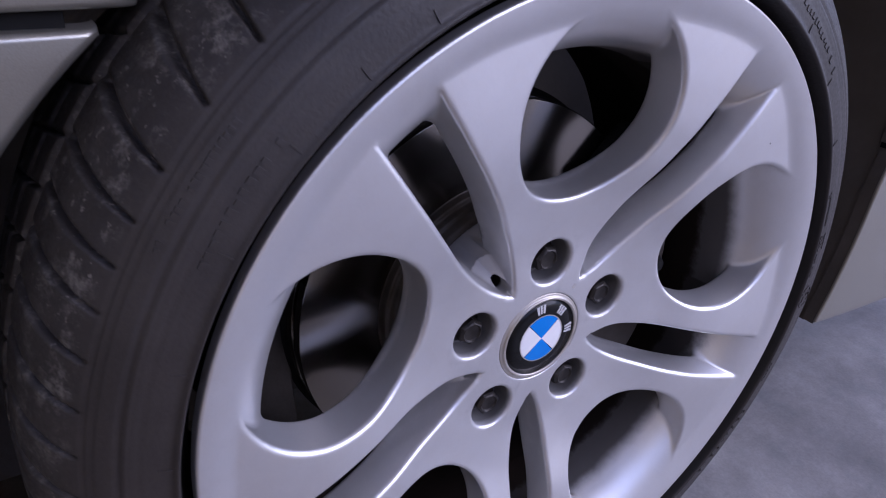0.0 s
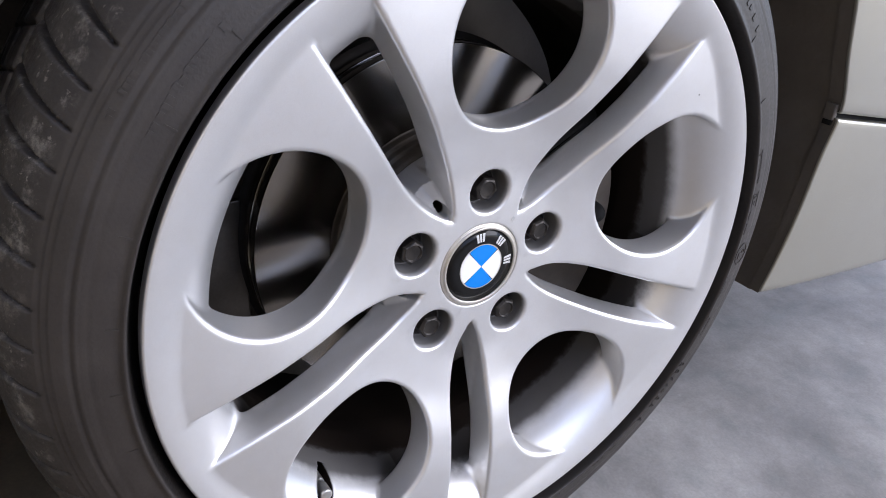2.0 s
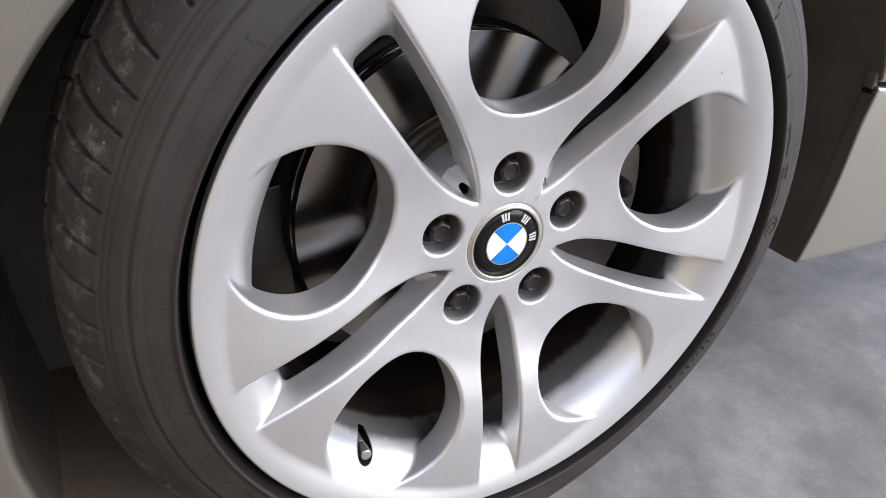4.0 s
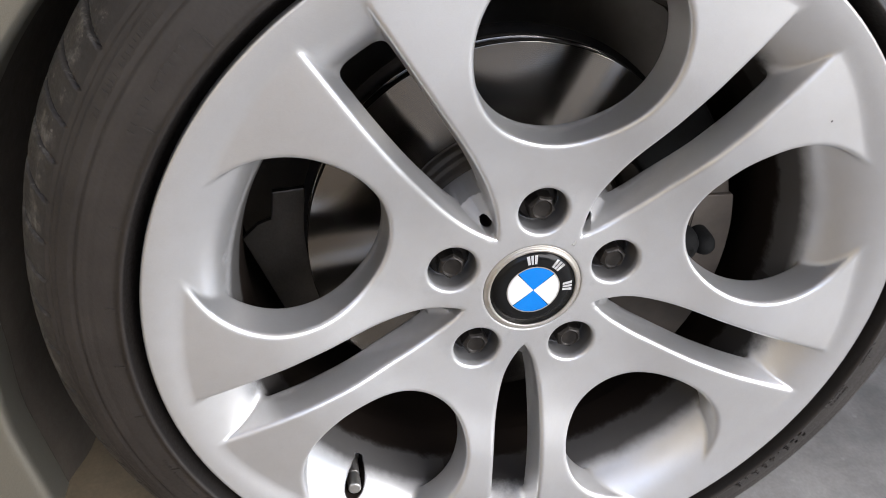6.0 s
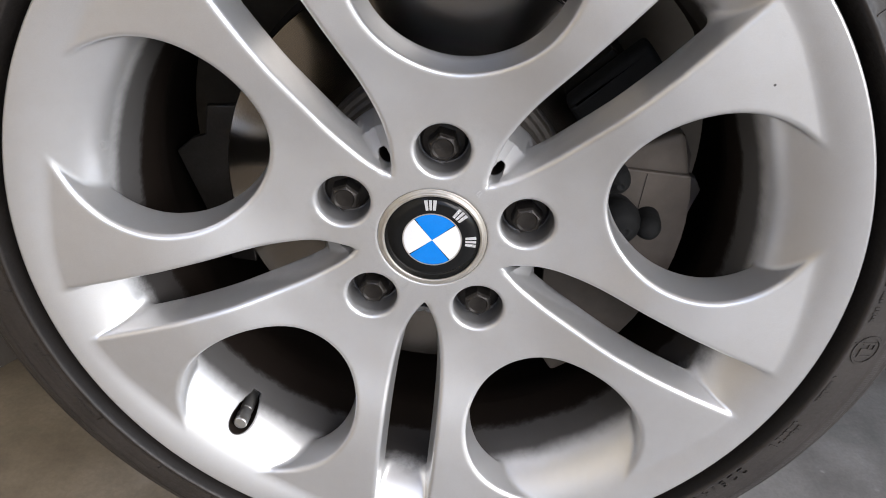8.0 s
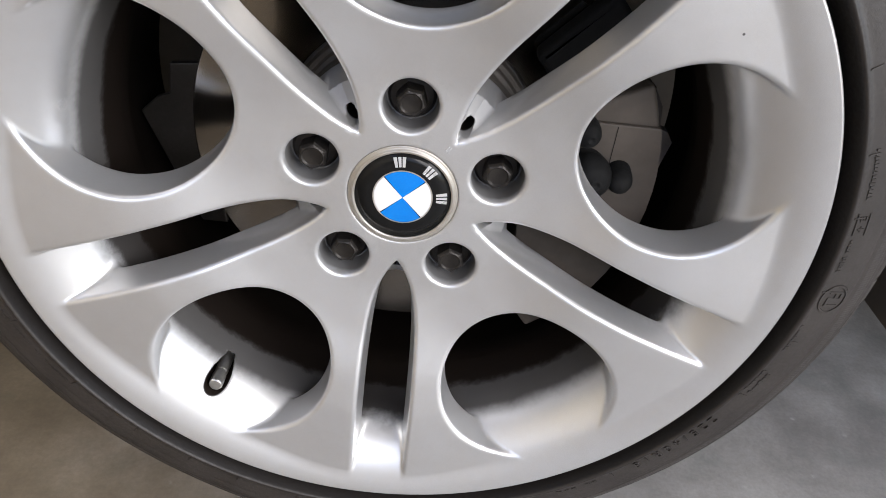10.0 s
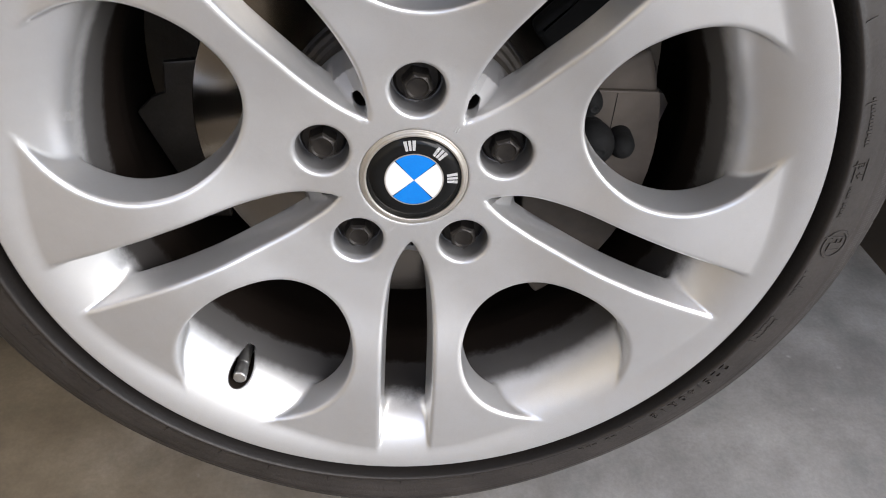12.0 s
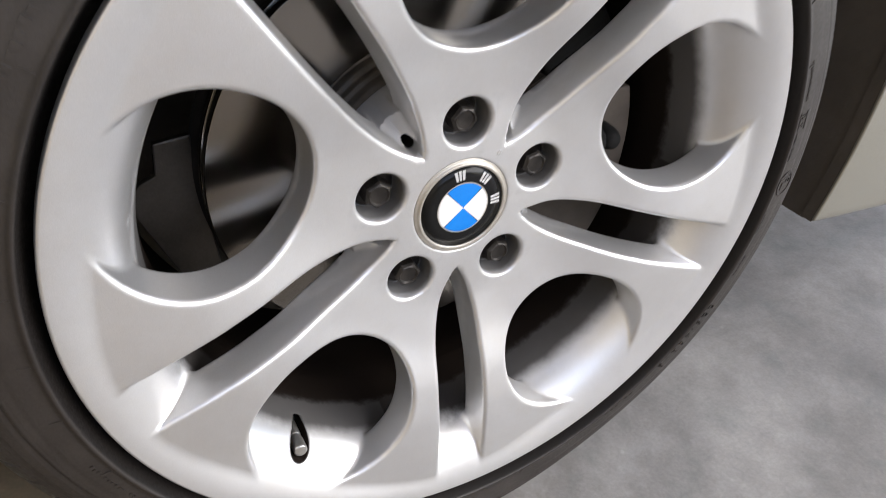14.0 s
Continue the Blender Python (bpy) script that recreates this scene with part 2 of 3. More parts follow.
CHROME = simple("dulled_chrome", [(0.3, (0.52, 0.48, 0.42)), (0.7, (0.64, 0.61, 0.56))], 9, (0.36, 0.46), 0.8)
BRIGHT = simple("bright_inlay", [(0.3, grey(0.72)), (0.7, grey(0.8))], 6, (0.25, 0.35), 0.5)
PLATE = simple("dusty_plate", [(0.3, (0.058, 0.047, 0.038)), (0.7, (0.100, 0.083, 0.068))], 25, (0.6, 0.75), 0.2, (0.2, 0.0005))
CAST = simple("grey_cast_metal", [(0.3, (0.075, 0.066, 0.057)), (0.7, (0.150, 0.132, 0.115))], 40, (0.5, 0.65), 0.5, (0.3, 0.0006))
DISC, dn, dl, db = material("turned_brake_steel")
ring_co = object_coords(dn)
wave = dn.new("ShaderNodeTexWave")
wave.wave_type, wave.rings_direction = "RINGS", "Y"
wave.inputs["Scale"].default_value, wave.inputs["Distortion"].default_value, wave.inputs["Detail"].default_value = 260, 1.5, 3.0
dl.new(ring_co, wave.inputs["Vector"])
dl.new(ramp(dn, dl, wave.outputs["Fac"], [(0.2, (0.225, 0.208, 0.187)), (0.8, (0.250, 0.230, 0.207))]), db.inputs["Base Color"])
db.inputs["Metallic"].default_value, db.inputs["Roughness"].default_value, db.inputs["Anisotropic"].default_value = 1.0, 0.19, 0.85
db.inputs["Anisotropic Rotation"].default_value = 0.25
tang = dn.new("ShaderNodeTangent")
tang.direction_type, tang.axis = "RADIAL", "Y"
dl.new(tang.outputs[0], db.inputs["Tangent"])

TAB = simple("dull_shield_metal", [(0.3, (0.075, 0.068, 0.060)), (0.7, (0.105, 0.095, 0.085))], 30, (0.32, 0.42), 0.9, (0.2, 0.0006))
VALVE = simple("grey_valve_metal", [(0.3, (0.50, 0.49, 0.47)), (0.7, (0.66, 0.65, 0.63))], 120, (0.3, 0.45), 0.9)
PLASTER = simple("pale_plaster", [(0.3, grey(0.55)), (0.7, grey(0.62))], 2, (0.8, 0.9))
BEIGE = simple("beige_render", [(0.3, (0.53, 0.44, 0.30)), (0.7, (0.63, 0.54, 0.39))], 2, (0.8, 0.9), 0.0, (0.2, 0.002))
DARK_STEEL = simple("dark_sooty_steel", [(0.3, (0.012, 0.010, 0.009)), (0.7, (0.026, 0.022, 0.019))], 30, (0.55, 0.7), 0.0, (0.3, 0.0008))
NEAR_BLACK = simple("near_black_rubber", [(0.3, grey(0.008)), (0.7, grey(0.013))], 30, (0.7, 0.85))
for m in (NEAR_BLACK, DARK_STEEL):
    m.node_tree.nodes["Principled BSDF"].inputs["Specular IOR Level"].default_value = 0.10


# ---------------------------------------------------------------- mesh helpers
def part(name, bm, mat, parent=None, label="", smooth=True):
    me = bpy.data.meshes.new(name)
    bmesh.ops.recalc_face_normals(bm, faces=bm.faces)
    bm.to_mesh(me)
    bm.free()
    return finish(name, me, mat, parent, label, smooth)


def finish(name, me, mat, parent=None, label="", smooth=True):
    me.materials.append(mat)
    if smooth:
        me.shade_smooth()
    ob = new(name, me)
    ob.parent = parent
    return tagged(ob, label) if label else ob


def raw(name, verts, faces, mat, parent=None, label="", smooth=True):
    """A mesh from arrays: verts (n, 3), faces (m, 4)."""
    verts, faces = np.asarray(verts, float), np.asarray(faces, int)
    me = bpy.data.meshes.new(name)
    me.vertices.add(len(verts))
    me.vertices.foreach_set("co", verts.ravel())
    me.loops.add(faces.size)
    me.loops.foreach_set("vertex_index", faces.ravel())
    me.polygons.add(len(faces))
    me.polygons.foreach_set("loop_start", np.arange(0, faces.size, faces.shape[1]))
    me.update(calc_edges=True)
    me.validate()
    return finish(name, me, mat, parent, label, smooth)


def grid_faces(nu, nv, wrap_u=False, wrap_v=False):
    i, j = np.meshgrid(np.arange(nu if wrap_u else nu - 1), np.arange(nv if wrap_v else nv - 1), indexing="ij")
    a, b = i * nv + j, ((i + 1) % nu) * nv + j
    c, d = ((i + 1) % nu) * nv + (j + 1) % nv, i * nv + (j + 1) % nv
    return np.stack([a, b, c, d], -1).reshape(-1, 4)


def turned(profile, n, closed=False):
    """Vertices and faces of a profile of (r, y) turned about the y axis."""
    pr = np.asarray(profile, float)
    th = np.linspace(0, 2 * math.pi, n, endpoint=False)
    r, y = pr[:, 0][None, :], pr[:, 1][None, :]
    v = np.stack([r * np.cos(th)[:, None], np.broadcast_to(y, (n, len(pr))), r * np.sin(th)[:, None]], -1).reshape(-1, 3)
    return v, grid_faces(n, len(pr), True, closed)


def rounded(points, r, steps=5):
    """A polyline of (a, b) whose inner corners are rounded by r."""
    out = [points[0]]
    for p0, p1, p2 in zip(points, points[1:], points[2:]):
        a, b, c = (np.array(p, float) for p in (p0, p1, p2))
        da, dc = a - b, c - b
        la, lc = np.linalg.norm(da), np.linalg.norm(dc)
        k = min(r, la * 0.45, lc * 0.45)
        s, e = b + da / la * k, b + dc / lc * k
        for t in np.linspace(0, 1, steps):
            out.append(tuple((1 - t) ** 2 * s + 2 * t * (1 - t) * b + t * t * e))
    out.append(points[-1])
    return out


def thing(name, at, label, category, group="", kind=""):
    e = new(name)
    e.empty_display_size = 0.05
    e.matrix_world = at if isinstance(at, Matrix) else Matrix.Translation(at)
    return tagged(e, label, category, group, kind)


HUB_Z = 0.312


def polar(r, deg, y):
    return Vector((r * math.cos(radians(deg)), y, r * math.sin(radians(deg))))


# ---------------------------------------------------------------- the alloy rim, as one casting
STEP = radians(72)


def smax(a, b, k):
    h = np.maximum(k - np.abs(a - b), 0) / k
    return np.maximum(a, b) + h * h * k / 4


def smin(a, b, k):
    return -smax(-a, -b, k)


def ease(a, b, x):
    t = np.clip((x - a) / (b - a), 0, 1)
    return t * t * (3 - 2 * t)


RADII = np.arange(0, 300, 0.25)


def soft_profile(keys):
    """A smooth run of depths over the radius through the given (radius, depth) pairs."""
    r, y = zip(*keys)
    line = np.interp(RADII, r, y)
    pull = np.exp(-(np.arange(-120, 121) * 0.25 / 9.0) ** 2)
    return np.convolve(np.pad(line, 120, mode="edge"), pull / pull.sum(), "valid")


def dish_radius(y):
    """Inner radius of the barrel at the depth y, millimetres."""
    t = np.maximum(y + 34, -3)
    return 194.0 + 46.0 * np.exp(-t / 19.5) + 4.0 * np.exp(-t / 3)


# the front face: flat round the hub, then rising; higher beside the slots than beside the windows
BY_SLOT = soft_profile([(0, 0.4), (76, 0.0), (110, -8.6), (140, -19.8), (170, -26.2), (200, -28.6), (240, -29.6)])
BY_WINDOW = soft_profile([(0, 0.4), (76, 0.0), (110, -5.8), (140, -16.6), (170, -23.4), (200, -25.2), (240, -27.0)])


def rim_field(x, y, z):
    """Below zero inside the casting; millimetres, y into the car."""
    r = np.hypot(x, z)
    phi = (np.arctan2(z, x) - math.pi / 2 + STEP / 2) % STEP - STEP / 2
    phi_s = STEP / 2 - np.abs(phi)
    u, v = r * np.cos(phi), r * np.sin(phi)
    us, vs = r * np.cos(phi_s), r * np.sin(phi_s)
    high, low = np.interp(r, RADII, BY_SLOT), np.interp(r, RADII, BY_WINDOW)
    face = high + (low - high) * ease(radians(4), radians(26), phi_s)
    depth = y - face
    slab = smax(-depth, depth - 31 + 0.02 * r, 3)
    hub = smax(-depth, smax(r - 80, y - 48, 4), 3)
    body = np.minimum(slab, hub)
    # the five large round windows
    e = np.sqrt(((u - 170.9) / np.where(u > 170.9, 58.6, 62.2)) ** 2 + (v / 60.6) ** 2)
    mouth = np.maximum(np.abs(v) - 37.5 + 0.8 * (u - 216), 205 - u)
    hole = smin((e - 1) * 60, mouth, 4) + 0.10 * np.maximum(depth, -5)
    # the five long slots, with a web behind their inner end
    width = 19.3 * (1 - np.exp(-np.maximum(us - 50, 0) / 27))
    slot = smax((vs - width) * 0.96, 50 - us, 2) + 0.13 * np.maximum(depth, -5)
    web = depth - np.interp(us, [50, 61, 74, 86], [5, 12.5, 25, 70]) + 0.35 * vs
    pit = np.maximum(np.sqrt(((us - 58.0) / 5.4) ** 2 + (vs / 3.7) ** 2) * 3 - 3, depth - 40)
    slot = np.minimum(smax(slot, web, 2.5), pit)
    body = smax(body, -hole, 3.6)
    body = smax(body, -slot, 3.4)
    # bolt wells and the seat of the cap
    well = np.maximum(np.hypot(u - 60, v) - 16.6 + 0.04 * depth, y - 19)
    body = smax(body, -well, 3.0)
    body = smax(body, -np.maximum(r - 34.6, y - 5), 1.0)
    # barrel with its rolled lip
    rin = dish_radius(y)
    body = smax(body, r - rin - 3, 2)
    rout = 247.2 - 12 * ease(-26, -14, y) - 26 * ease(-14, 25, y)
    barrel = smax(smax(rin - r, r - np.maximum(rout, rin + 6), 1.2) * 0.8, -34.6 - y, 3.5)
    return smin(body, barrel, 2.2 + 6.0 * ease(radians(14), radians(5), phi_s) * ease(-20, 5, y))


def rim_with_valve_hole(x, y, z):
    """The same, with the slanting hole of the valve through the barrel."""
    a = radians(17.6)
    along = x * math.cos(a) + z * math.sin(a) - 206.5
    aside = -x * math.sin(a) + z * math.cos(a)
    return smax(rim_field(x, y, z), -np.maximum(np.hypot(along, aside) - 8.0, np.abs(y - 2) - 34), 1.2)


def sector_net(field, nr, nt, ny, r0, r1, y0, y1):
    """Vertices of the zero surface in a fifth of the round, and what is needed to join them."""
    rr, yy = np.linspace(r0, r1, nr), np.linspace(y0, y1, ny)
    tt = np.arange(nt + 1) * (STEP / nt)
    R, T, Y = np.meshgrid(rr, tt, yy, indexing="ij")
    X, Z = R * np.cos(T), R * np.sin(T)
    val = field(X, Y, Z)
    neg = val < 0
    shape = (nr - 1, nt, ny - 1)
    acc, cnt = np.zeros((*shape, 3)), np.zeros(shape)
    P = np.stack([X, Y, Z], -1)

    def at(arr, c):
        return arr[c[0]:c[0] + shape[0], c[1]:c[1] + shape[1], c[2]:c[2] + shape[2]]
    for c0 in [(a, b, c) for a in (0, 1) for b in (0, 1) for c in (0, 1)]:
        for ax in range(3):
            if c0[ax]:
                continue
            c1 = tuple(1 if k == ax else c0[k] for k in range(3))
            a, b = at(val, c0), at(val, c1)
            cross = at(neg, c0) != at(neg, c1)
            t = np.where(cross, a / np.where(cross, a - b, 1), 0)[..., None]
            acc += np.where(cross[..., None], at(P, c0) * (1 - t) + at(P, c1) * t, 0)
            cnt += cross
    live = cnt > 0
    idx = np.full(shape, -10 ** 9)
    idx[live] = np.arange(int(live.sum()))
    V = acc[live] / cnt[live][:, None]
    for _ in range(3):
        h = 0.05
        x, y, z = V.T
        f = field(x, y, z)
        g = np.stack([field(x + h, y, z) - field(x - h, y, z), field(x, y + h, z) - field(x, y - h, z), field(x, y, z + h) - field(x, y, z - h)], -1) / (2 * h)
        step = np.clip(f / np.maximum((g * g).sum(-1), 0.05), -1.0, 1.0)
        V = V - 0.7 * step[:, None] * g
    return V, idx, neg


def join_sectors(sectors):
    """Five sectors, each turned a fifth further, as one mesh."""
    offs = np.cumsum([0] + [len(v) for v, _, _ in sectors])
    verts, faces = [], []
    for k, (V, idx, neg) in enumerate(sectors):
        nt, shape = idx.shape[1], idx.shape
        before = (k - 1) % 5
        nxt = np.concatenate([sectors[before][1][:, -1:] + offs[before], idx + offs[k]], 1)
        for ax in range(3):
            lo = neg[tuple(slice(0, -1) if j == ax else slice(None) for j in range(3))]
            hi = neg[tuple(slice(1, None) if j == ax else slice(None) for j in range(3))]
            e = lo != hi
            o = [j for j in range(3) if j != ax]
            i = np.array(np.nonzero(e))
            ok = np.ones(i.shape[1], bool)
            for j in o:
                ok &= (i[1] < nt) if j == 1 else (i[j] >= 1) & (i[j] <= shape[j] - 1)
            flip = lo[e][ok] ^ (ax == 1)
            i = i[:, ok]
            quad = []
            for da, db in ((-1, -1), (0, -1), (0, 0), (-1, 0)):
                m = i.copy()
                m[o[0]] += da
                m[o[1]] += db
                m[1] += 1
                quad.append(nxt[m[0], m[1], m[2]])
            quad = np.stack(quad, -1)
            quad[flip] = quad[flip][:, ::-1]
            faces.append(quad[(quad >= 0).all(1)])
        c, s = math.cos(k * STEP), math.sin(k * STEP)
        verts.append(np.stack([c * V[:, 0] - s * V[:, 2], V[:, 1], s * V[:, 0] + c * V[:, 2]], -1))
    return np.concatenate(verts), np.concatenate(faces)


car = thing("car", (0, 0, HUB_Z), "champagne silver car with alloy wheels, parked on a bare concrete floor", "car")
wheel = new("wheel")
wheel.parent = car
tagged(wheel, "silver five-spoke alloy wheel with a worn low-profile tyre")
GRID = (172, 180, 76, 24, 251, -38.5, 60)
plain = sector_net(rim_field, *GRID)
rv, rf = join_sectors([plain, plain, plain, sector_net(rim_with_valve_hole, *GRID), plain])
bv, bf = turned([(195.2, 57), (195.2, 75), (203, 88), (205, 165), (214, 172), (214, 180), (222, 181)], 160)
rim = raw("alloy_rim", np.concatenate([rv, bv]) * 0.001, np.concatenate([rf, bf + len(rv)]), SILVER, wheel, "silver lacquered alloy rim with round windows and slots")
# normals of the casting from its own field, so that the fillets shade cleanly
x, y, z = rv.T
H = 0.08
grad = np.stack([rim_field(x + H, y, z) - rim_field(x - H, y, z), rim_field(x, y + H, z) - rim_field(x, y - H, z), rim_field(x, y, z + H) - rim_field(x, y, z - H)], -1)
grad /= np.maximum(np.linalg.norm(grad, axis=1), 1e-9)[:, None]
own = np.empty(len(rim.data.vertices) * 3)
rim.data.vertex_normals.foreach_get("vector", own)
own = own.reshape(-1, 3)
near_valve = np.hypot(x - polar(206.5, 233.6, 0).x, z - polar(206.5, 233.6, 0).z) < 14
keep = ~near_valve & ((own[:len(rv)] * grad).sum(1) > 0.5)
own[:len(rv)][keep] = grad[keep]
rim.data.normals_split_custom_set_from_vertices(own.tolist())

# ---------------------------------------------------------------- tyre


def tyre_profile():
    key = [(0.2440, -0.010), (0.2480, -0.0140), (0.2500, -0.0190), (0.2524, -0.0270), (0.2540, -0.0340), (0.2551, -0.0380), (0.2562, -0.0392), (0.2578, -0.0382), (0.2588, -0.0366), (0.2650, -0.0358),
           (0.2710, -0.0346), (0.2790, -0.0326), (0.2860, -0.0294), (0.2930, -0.0254), (0.2990, -0.0206), (0.3050, -0.0145), (0.3100, -0.0070), (0.3140, 0.0015), (0.3168, 0.0110), (0.3182, 0.0250),
           (0.3192, 0.0450), (0.3195, 0.0680), (0.3178, 0.1030), (0.3115, 0.1400), (0.2980, 0.1640), (0.2800, 0.1740), (0.2550, 0.1750), (0.2440, 0.1650)]
    p = np.array(key)
    d = np.r_[0, np.cumsum(np.linalg.norm(np.diff(p, axis=0), axis=1))]
    s = np.linspace(0, d[-1], 240)
    q = np.stack([np.interp(s, d, p[:, 0]), np.interp(s, d, p[:, 1])], -1)
    for _ in range(2):
        q[1:-1] = (q[:-2] + 2 * q[1:-1] + q[2:]) / 4
    return q


tp = tyre_profile()
NT = 2000
th = np.linspace(0, 2 * math.pi, NT, endpoint=False)[:, None]
pr, py = tp[:, 0][None, :], tp[:, 1][None, :]
tan = np.gradient(tp, axis=0)
nrm = np.stack([tan[:, 1], -tan[:, 0]], -1) / np.linalg.norm(tan, axis=1)[:, None]
# curved cross grooves on the shoulder, and grooves that run round the tread
COUNT = 74
ph = (th * COUNT / (2 * math.pi) + 0.22 * np.sin(th * 9) + 0.13 * np.sin(th * 14 + 1) + 5.0 * np.clip(py + 0.020, 0, 0.08) ** 0.8) % 1.0
cross = np.exp(-((ph - 0.5) / (0.030 + 0.045 * ease(0.302, 0.316, pr))) ** 2) * ease(0.2965, 0.3005, pr) * (1 - ease(0.034, 0.038, py))
ph2 = (th * COUNT / (2 * math.pi) - 9.0 * (py - 0.05)) % 1.0
cross2 = np.exp(-((ph2 - 0.5) / 0.040) ** 2) * ease(0.044, 0.047, py) * (1 - ease(0.135, 0.14, py))
round_ = sum(np.exp(-((py - g) / 0.0032) ** 4) for g in (0.041, 0.068, 0.095))
fine = 0.0009 * np.exp(-((pr - 0.2950) / 0.0008) ** 2) + 0.0008 * np.exp(-((pr - 0.2922) / 0.0007) ** 2) + 0.0016 * np.exp(-((pr - 0.2815) / 0.0009) ** 2) - 0.0004 * np.exp(-((pr - 0.2797) / 0.0006) ** 2) + 0.0006 * np.exp(-((pr - 0.2735) / 0.0006) ** 2)
sink = -0.0058 * np.maximum(cross, 0.8 * cross2) - 0.006 * round_ * (pr > 0.31) - fine * (py < 0.03)
R = pr + nrm[:, 0] * sink
Y = py + nrm[:, 1] * sink
# the sidewall bulges a little over the place where it stands
Y = Y - 0.007 * np.exp(-((th - 1.5 * math.pi) / radians(22)) ** 2) * ease(0.262, 0.285, pr) * (1 - ease(0.0, 0.03, py))
# flat where it stands on the floor
X, Z = R * np.cos(th), R * np.sin(th)
Z = np.maximum(Z, -HUB_Z + 0.0005)
tyre = raw("tyre", np.stack([X, np.broadcast_to(Y, X.shape), Z], -1).reshape(-1, 3), grid_faces(NT, len(tp), True), RUBBER, wheel, "worn black rubber tyre with dusty shoulder grooves")

# ---------------------------------------------------------------- moulded marks on the sidewall
front = tp[:105]


def wall_y(r):
    k = int(np.argmin(front[:, 1]))
    f = front[k:]
    return float(np.interp(r, f[:, 0], f[:, 1]))


def raised_bars(bars, lift):
    """Raised bars (r0, r1, a0, a1 in degrees) that follow the sidewall."""
    bm = bmesh.new()
    for r0, r1, a0, a1 in bars:
        n = max(2, int(abs(a1 - a0) / 0.8) + 1)
        rows = []
        for r, up in ((r0, -0.0003), (r0, lift), (r1, lift), (r1, -0.0003)):
            rows.append([bm.verts.new(polar(r, a, wall_y(r) - up)) for a in np.linspace(a0, a1, n)])
        for p, q in zip(rows, rows[1:]):
            for i in range(n - 1):
                bm.faces.new((p[i], p[i + 1], q[i + 1], q[i]))
        for end in (0, n - 1):
            bm.faces.new([row[end] for row in rows])
    return bm


def run_of_bars(r, height, a0, a1, pitch, rng):
    out, a = [], a0
    step = -1 if a1 < a0 else 1
    while (a1 - a) * step > 0:
        w = pitch * rng.uniform(0.45, 0.75)
        if rng.random() > 0.14:
            low, top = r - height / 2 * rng.uniform(0.4, 1.0), r + height / 2 * rng.uniform(0.4, 1.0)
            out.append((low, top, a, a + step * w))
        a += step * pitch
    return out


rng = random.Random(5)
for r, h, a0, a1, pitch in ((0.2598, 0.0036, -18, -24, 0.75), (0.2652, 0.0036, -18.5, -23, 0.75), (0.2608, 0.0030, -9, -14, 0.5), (0.2622, 0.0030, 5.2, 0.2, 0.42), (0.2640, 0.0030, 18, 11, 0.5), (0.2630, 0.0050, -51.5, -58, 1.2), (0.2868, 0.0040, 151, 138, 0.66),
                            (0.2690, 0.0052, 152, 137, 1.1), (0.2690, 0.0052, 42, 58, 1.1), (0.2650, 0.0028, 200, 216, 0.7)):
    part("sidewall_lettering", raised_bars(run_of_bars(r, h, a0, a1, pitch, rng), 0.0006), RUBBER, wheel, "raised rubber marks on the sidewall", smooth=False)
# a small ring mark and a boxed mark
ring = []
for k in range(40):
    a = k * math.pi / 20
    r, deg = 0.2692 + 0.0082 * math.sin(a), -4.2 + 2.15 * math.cos(a)
    ring.append((r - 0.0006, r + 0.0006, deg - 0.19, deg + 0.19))
ring += [(r0, r1, c - 0.16, c + 0.16) for r0, r1, c in ((0.2650, 0.2740, -5.2), (0.2650, 0.2740, -4.1), (0.2650, 0.2740, -3.1))] + [(r0, r0 + 0.0010, c - 0.45, c + 0.45) for r0, c in ((0.2650, -4.7), (0.2730, -3.6), (0.2692, -3.6))]
part("ring_mark", raised_bars(ring, 0.0006), RUBBER, wheel, "raised ring mark on the sidewall", smooth=False)
part("boxed_mark", raised_bars([(0.2610, 0.2617, 5.9, 9.1), (0.2682, 0.2689, 5.9, 9.1), (0.2632, 0.2668, 7.9, 8.15), (0.2632, 0.2639, 7.9, 8.7), (0.2647, 0.2653, 7.9, 8.7), (0.2662, 0.2668, 7.9, 8.7), (0.2632, 0.2668, 6.7, 6.95), (0.2646, 0.2652, 6.4, 7.3)], 0.0005), RUBBER, wheel, "raised boxed mark on the sidewall", smooth=False)


def curved_text(body, r, a, size, lift):
    """Raised characters round the sidewall, read clockwise with their tops outward."""
    cu = bpy.data.curves.new("lettering", "FONT")
    cu.body, cu.size, cu.extrude, cu.resolution_u = body, size, lift, 3
    cu.space_character = 1.62
    ob = new("lettering", cu)
    me = bpy.data.meshes.new_from_object(ob)
    bpy.data.objects.remove(ob)
    for v in me.vertices:
        x, y, z = v.co
        v.co = polar(r + y, a - math.degrees(x / r), wall_y(r + y) - z)
    return finish("size_lettering", me, RUBBER, wheel, "raised tyre size lettering", False)


curved_text("225/40R18", 0.2596, -29.2, 0.0102, 0.0011)

tick = raised_bars([(0.2590, 0.2655, -0.09, 0.09)], 0.0005)
for k in range(33):
    if k == 0:
        first = part("mould_line", tick, RUBBER, wheel, smooth=False)
        line = first
    else:
        line = new("mould_line", first.data)
        line.parent = wheel
    line.matrix_basis = Matrix.Rotation(radians(3 + 10.9 * k + 2 * math.sin(k * 5.1)), 4, "Y")

# ---------------------------------------------------------------- bolts, cap, valve


